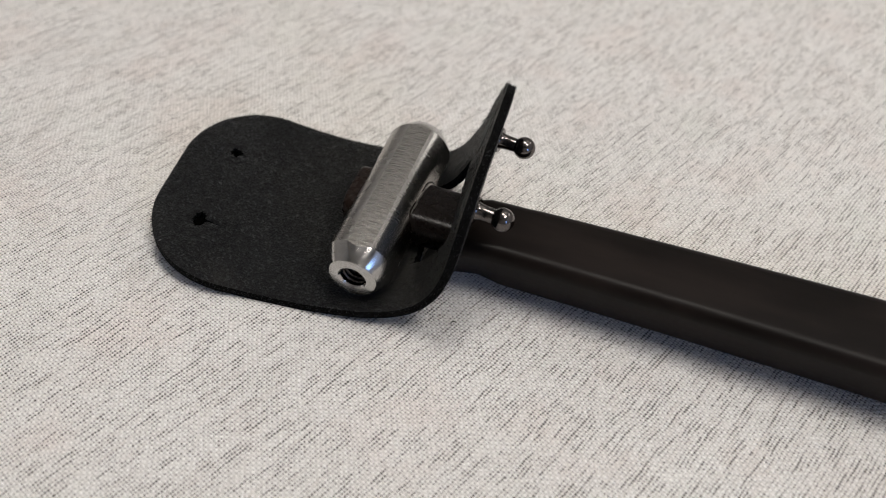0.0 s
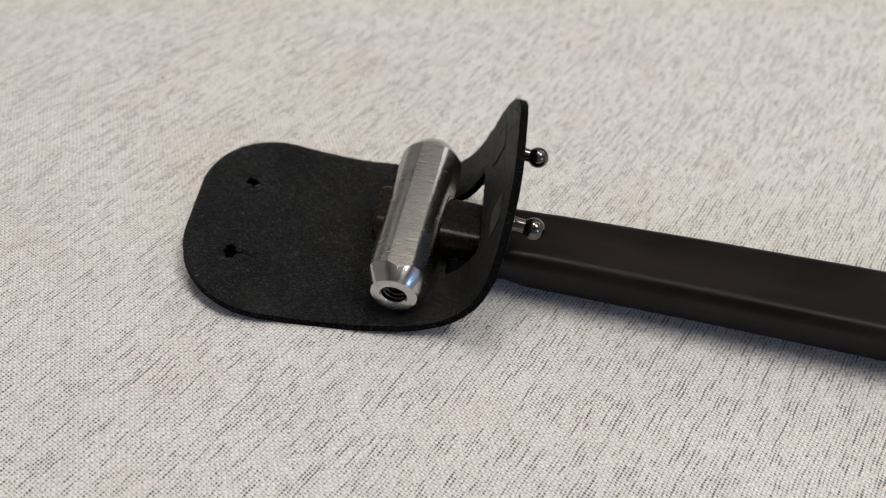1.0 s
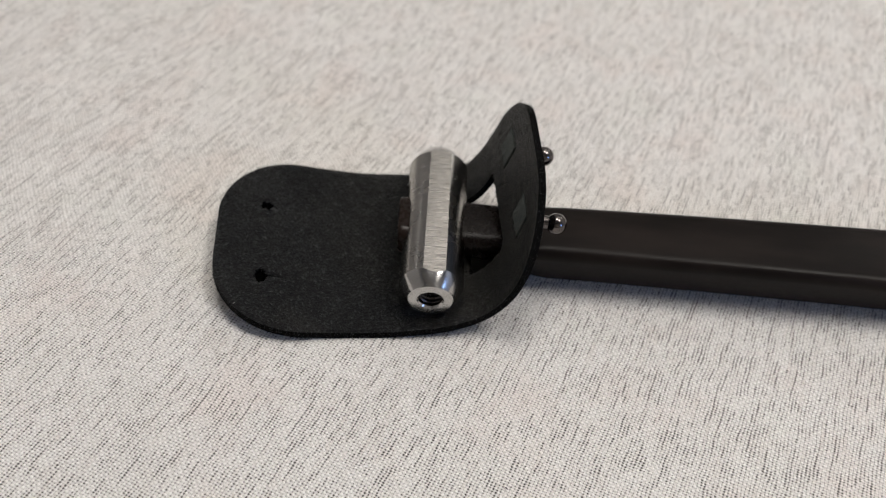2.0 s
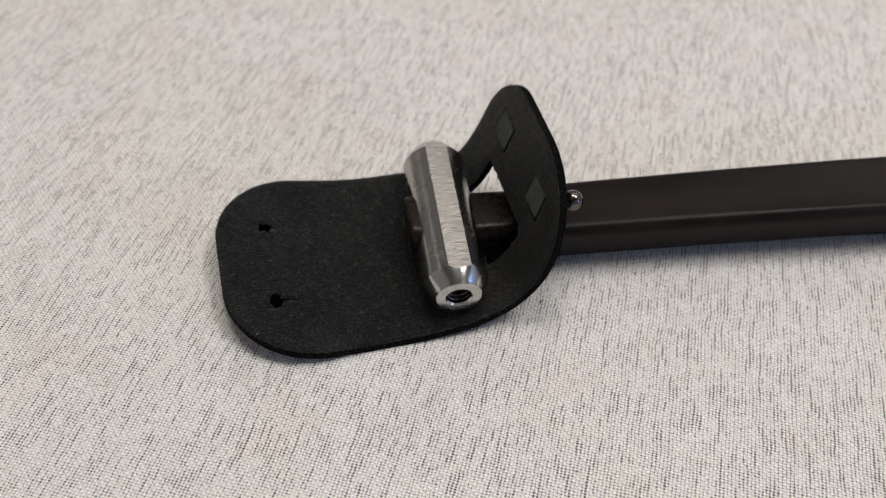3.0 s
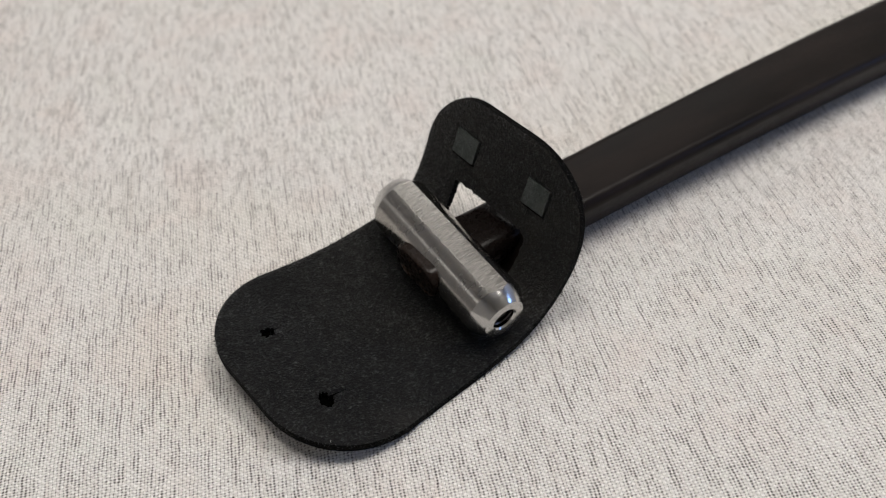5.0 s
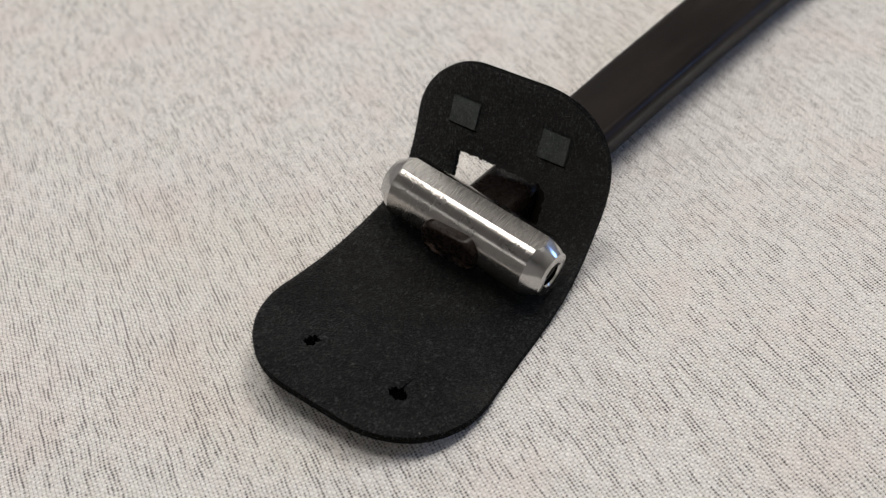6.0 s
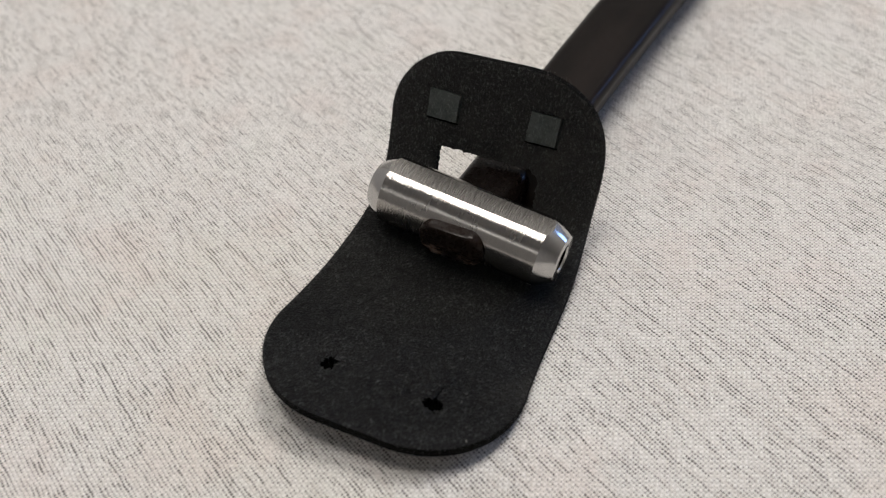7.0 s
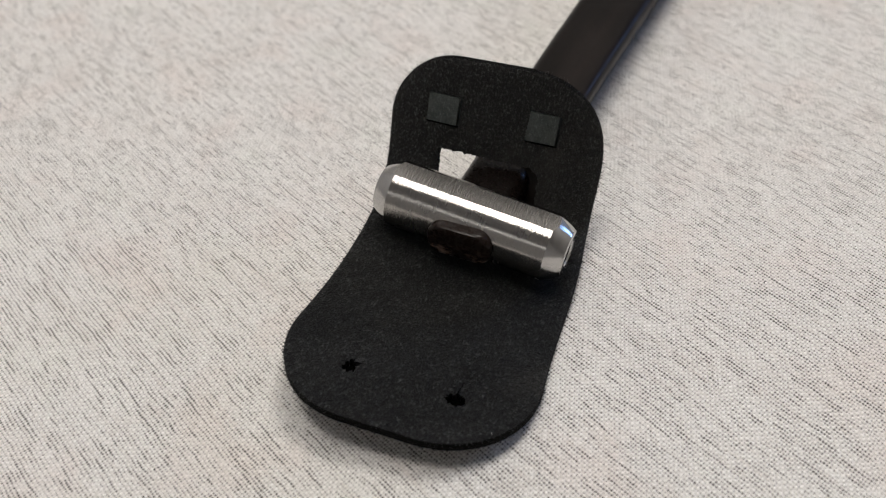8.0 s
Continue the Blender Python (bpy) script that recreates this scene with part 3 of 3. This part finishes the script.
def leather():
    ob = thing("leather_flap", Matrix.Identity(4), "black suede-side leather flap with cut window, punched holes and upturned end", "leather flap")
    outer = outline()
    loops = [outer, dense(list(WINDOW), 0.36, 0.23)]
    for q in SQUARES:
        loops.append(dense(list(q), 0.6))
    for s, v, r, cut, drift in HOLES:
        rng = random.Random(int(s * 10))
        slit = [(s + r * 0.8, v - 0.16), (s + r + cut * 0.3, v - 0.12 + drift * 0.3), (s + r + cut * 0.7, v - 0.06 + drift * 0.8), (s + r + cut, v + drift), (s + r + cut * 0.7, v + 0.03 + drift * 0.8), (s + r + cut * 0.3, v + 0.05 + drift * 0.3), (s + r * 0.8, v + 0.12)]
        loops.append(slit + [(s + r * 0.8 * (1 + rng.uniform(-0.40, 0.24)) * math.cos(2 * math.pi * k / 34), v + r * (1 + rng.uniform(-0.40, 0.24)) * math.sin(2 * math.pi * k / 34)) for k in range(1, 34)])
    verts, edges = [], []
    for lp in loops:
        k0 = len(verts)
        verts += [Vector(p) for p in lp]
        edges += [(k0 + k, k0 + (k + 1) % len(lp)) for k in range(len(lp))]
    rng = random.Random(5)
    bounds = [Vector(p) for lp in loops for p in lp]
    fine = 1.0
    from_s = np.arange(0.6, LEA["L"], fine)
    kd = np.array([(p.x, p.y) for p in bounds])
    for s in from_s:
        for v in np.arange(-28, 28, fine):
            q = (float(s + rng.uniform(-0.2, 0.2)), float(v + rng.uniform(-0.2, 0.2)))
            if np.min((kd[:, 0] - q[0]) ** 2 + (kd[:, 1] - q[1]) ** 2) > 0.3 and inside(q, outer):
                verts.append(Vector(q))
    vs, _, fs, _, _, _ = geometry.delaunay_2d_cdt(verts, edges, [], 0, 1e-4)
    holes = loops[1:]
    keep = []
    for f in fs:
        c = (sum(vs[i].x for i in f) / len(f), sum(vs[i].y for i in f) / len(f))
        if inside(c, outer) and not any(inside(c, h) for h in holes):
            keep.append(f)
    count = {}
    for f in keep:
        for a, b in zip(f, list(f[1:]) + [f[0]]):
            count[frozenset((a, b))] = count.get(frozenset((a, b)), 0) + 1
    rim = {i for e, n in count.items() if n == 1 for i in e}
    bm = bmesh.new()
    used = {i for f in keep for i in f}

    def lay(depth, rim_depth, wave):
        out = {}
        for i in used:
            s, v = vs[i].x, vs[i].y
            d = rim_depth if i in rim else depth
            p = on_leather(s, v, d + wave * noise.noise((s * 0.35, v * 0.35, depth)))
            out[i] = bm.verts.new(p * MM)
        return out

    face_in, face_out = lay(0.0, 0.22, 0.05), lay(THICK, THICK - 0.22, 0.05)
    for f in keep:
        bm.faces.new([face_in[i] for i in f])
        bm.faces.new([face_out[i] for i in reversed(f)])
    for e, n in count.items():
        if n == 1:
            a, b = tuple(e)
            bm.faces.new((face_in[a], face_in[b], face_out[b], face_out[a])).material_index = 1
    part("leather_sheet", bm, LEATHER, ob, "black suede leather", angle=50, second=EDGE)

    for k, q in enumerate(SQUARES):
        bm = bmesh.new()
        cs, cv = sum(p[0] for p in q) / 4, sum(p[1] for p in q) / 4
        inset = [(cs + (s - cs) * 0.925 + 0.14, cv + (v - cv) * 0.925 + 0.20) for s, v in q]
        ring = dense(inset, 0.7, 0.06, k)
        st = []
        for depth, g in ((THICK - 0.1, 1.16), (0.95, 1.16), (0.85, 1.0), (0.15, 1.0), (-0.02, 0.985), (-0.06, 0.9), (-0.05, 0.5)):
            st.append([on_leather(cs + (s - cs) * g, cv + (v - cv) * g, depth) * MM for s, v in ring])
        sweep(bm, st)
        part("square_plug", bm, PLUG, ob, "dark grey square leather plug", angle=40)
    # torn fibres half close each punched hole; their near-black stands in for shade
    for k, (hs, hv, r, _, _) in enumerate(HOLES):
        bm = bmesh.new()
        rng = random.Random(40 + k)
        ring = [(hs + r * 1.05 * math.cos(2 * math.pi * j / 16), hv + r * 1.05 * math.sin(2 * math.pi * j / 16)) for j in range(16)]
        st = []
        for depth, g in ((THICK - 0.05, 1.02), (0.55, 1.0), (1.25, 0.75), (1.38, 0.2)):
            st.append([on_leather(hs + (a - hs) * g, hv + (b - hv) * g, depth + rng.uniform(-0.12, 0.12)) * MM for a, b in ring])
        sweep(bm, st)
        part("hole_shade_core", bm, HOLE_SHADE, ob, "torn leather fibres in the punched hole, coloured near black for its shade")
    # short nap lying on the suede face
    bm = bmesh.new()
    rng = random.Random(23)
    holes_in = loops[1:]
    done = 0
    while done < 11000:
        s0, v0 = rng.uniform(0.5, LEA["L"] - 0.5), rng.uniform(-27, 27)
        if not inside((s0, v0), outer) or any(inside((s0, v0), h) for h in holes_in):
            continue
        done += 1
        a, long, wide = rng.uniform(0, 2 * math.pi), rng.uniform(0.15, 0.42), rng.uniform(0.025, 0.05)
        ds, dv = math.cos(a) * long, math.sin(a) * long
        p0, p1 = on_leather(s0, v0, 0.03), on_leather(s0 + ds, v0 + dv, -rng.uniform(0.02, 0.16))
        q = on_leather(s0 + ds * 0.4, v0 + dv * 0.4, -rng.uniform(0.05, 0.14))
        side = (p1 - p0).cross(q - p0)
        side = side.normalized() * wide if side.length > 1e-9 else Vector((wide, 0, 0))
        a0, b0, c0, d0 = (bm.verts.new(x * MM) for x in (p0 + side, p0 - side, q, p1))
        bm.faces.new((a0, b0, c0))
        bm.faces.new((a0, c0, d0))
        bm.faces.new((c0, b0, d0))
        bm.faces.new((a0, d0, b0))
    tagged(part("suede_nap", bm, NAP, ob, "short grey-black suede nap", smooth=False), kind="stuff")
    # stray fibres of the nap along the cut edges
    bm = bmesh.new()
    rng = random.Random(11)
    for k in range(2500):
        loop = outer if k < 2000 else loops[1][::-1]
        i = rng.randrange(len(loop))
        (a, b), (c, d) = loop[i], loop[(i + 1) % len(loop)]
        f = rng.random()
        s0, v0 = a + (c - a) * f, b + (d - b) * f
        e = Vector((c - a, d - b)).normalized()
        out = Vector((e.y, -e.x))
        depth = rng.uniform(-0.02, THICK)
        long = rng.uniform(0.15, 0.55) if rng.random() < 0.93 else rng.uniform(0.6, 1.3)
        lean, lift = rng.uniform(-0.8, 0.8), rng.uniform(-0.7, 0.7)
        wide = rng.uniform(0.02, 0.045)
        root = on_leather(s0 - out.x * 0.1, v0 - out.y * 0.1, depth)
        mid_s, mid_v = s0 + out.x * long * 0.5 + e.x * lean * long * 0.3, v0 + out.y * long * 0.5 + e.y * lean * long * 0.3
        mid = on_leather(mid_s, mid_v, depth + lift * long * 0.2)
        tip = on_leather(s0 + out.x * long * 0.8 + e.x * lean * long, v0 + out.y * long * 0.8 + e.y * lean * long, depth + lift * long * 0.9)
        side = (tip - root).cross(Vector((rng.uniform(-1, 1), rng.uniform(-1, 1), rng.uniform(-1, 1)))).normalized() * wide
        other = (tip - root).cross(side).normalized() * wide
        tri = [[bm.verts.new((p + o) * MM) for o in (side, other - side * 0.5, -other - side * 0.5)] for p in (root, mid)]
        end = bm.verts.new(tip * MM)
        for j in range(3):
            bm.faces.new((tri[0][j], tri[0][(j + 1) % 3], tri[1][(j + 1) % 3], tri[1][j]))
            bm.faces.new((tri[1][j], tri[1][(j + 1) % 3], end))
    tagged(part("edge_fuzz", bm, LEATHER, ob, "short stray leather fibres along the cut edge"), kind="stuff")
    return ob


def worn_fibres(ob):
    """Pale broken fibres where the flap's rim and the plugs' corners are rubbed."""
    bm = bmesh.new()
    rng = random.Random(71)
    loop = [p for p in outline() if p[0] > 74]
    spots = [(72.0, 14.4), (70.4, 8.6), (77.2, 7.4), (70.6, -7.2), (77.2, -13.2), (76.8, -7.0)]
    for k in range(110):
        if k < 74:
            s0, v0 = loop[int(abs(rng.gauss(0.5, 0.33)) * len(loop)) % len(loop)]
            spread = 0.5
        else:
            s0, v0 = spots[k % len(spots)]
            spread = 0.35
        s0, v0 = s0 + rng.uniform(-spread, 0.1), v0 + rng.uniform(-spread, spread)
        a, long, wide = rng.uniform(0, 2 * math.pi), rng.uniform(0.2, 0.7), rng.uniform(0.02, 0.04)
        p0 = on_leather(s0, v0, 0.1)
        p1 = on_leather(s0 + math.cos(a) * long * 0.6, v0 + math.sin(a) * long, -rng.uniform(0.05, 0.25))
        q = (p0 + p1) / 2 + Vector((rng.uniform(-0.1, 0.1), rng.uniform(-0.1, 0.1), 0.12))
        side = (p1 - p0).cross(q - p0)
        side = side.normalized() * wide if side.length > 1e-9 else Vector((wide, 0, 0))
        a0, b0, c0, d0 = (bm.verts.new(x * MM) for x in (p0 + side, p0 - side, q, p1))
        for f in ((a0, b0, c0), (a0, c0, d0), (c0, b0, d0), (a0, d0, b0)):
            bm.faces.new(f)
    tagged(part("worn_fibres", bm, WORN, ob, "pale rubbed fibres on the flap's rim", smooth=False), kind="stuff")


worn_fibres(leather())


# ---------------------------------------------------------------- studs
def stud(place, way):
    m = Matrix.Translation(Vector(place) * MM) @ Vector(way).to_track_quat("Z", "Y").to_matrix().to_4x4()
    m = m @ Matrix.Scale(1.07, 4)
    ob = thing("ball_stud", m, "dark nickel ball stud screwed through the leather", "stud", "ball studs on the flap")
    bm = bmesh.new()
    lathe(bm, [(r * MM, z * MM) for r, z in ((0.01, -0.35), (2.1, -0.35), (2.3, -0.2), (2.3, 0.05), (2.1, 0.22), (1.2, 0.25))], 40)
    part("washer", bm, GUNMETAL, ob)
    bm = bmesh.new()
    lathe(bm, [(r * MM, z * MM) for r, z in ((1.6, 0.2), (1.48, 0.4), (1.34, 0.8), (1.27, 1.8), (1.24, 2.6), (1.2, 3.2))], 32)
    part("neck", bm, GUNMETAL, ob)
    bm = bmesh.new()
    R = 1.98
    lathe(bm, [(R * math.sin(a) * MM + 1e-6, (4.6 - R * math.cos(a)) * MM) for a in np.linspace(0.45, math.pi, 26)], 48)
    part("ball", bm, GUNMETAL, ob)
    return ob


stud((13.6, 129.3, 22.1), (0.90, -0.40, -0.03))
stud((8.5, 109.3, 22.3), (0.90, -0.40, -0.06))


# ---------------------------------------------------------------- specks on the cloth
DUST = plain_metal("dark_lint", (0.02, 0.017, 0.015, 1), 0.9, 0.0, 0.5, spec=0.1)


def speck(x, y, long, turn, thick, z=0.0, mat=DUST, label="tiny dark lint fibre lying on the cloth"):
    """A short bent lint fibre lying on the weave."""
    ob = thing("lint_fibre", pose(x * MM, y * MM, z * MM, 0, 0, turn), label, "lint", "stray lint")
    bm = bmesh.new()
    st = []
    for k in range(7):
        f = k / 6
        c = Vector(((f - 0.5) * long, 0.22 * long * math.sin(f * 4.2), thick * (0.5 + 0.5 * math.sin(f * 3.1))))
        r = thick * (0.35 + 0.65 * math.sin(math.pi * min(max(f, 0.06), 0.94)))
        st.append([(c + Vector((0, r * math.cos(a), r * math.sin(a)))) * MM for a in np.linspace(0, 2 * math.pi, 6, endpoint=False)])
    sweep(bm, st)
    part("fibre", bm, mat, ob)
    return ob


PALE = plain_metal("pale_lint", (0.42, 0.40, 0.37, 1), 0.9, 0.0, 0.5, spec=0.1)
p = on_leather(5.5, -16.2, -0.02)
speck(p.x, p.y, 0.55, 40, 0.05, p.z, PALE, "tiny pale lint fibre lying on the leather")
speck(5.1, 102.3, 1.3, 62, 0.13)
speck(-10.0, 66.0, 0.7, -30, 0.09)
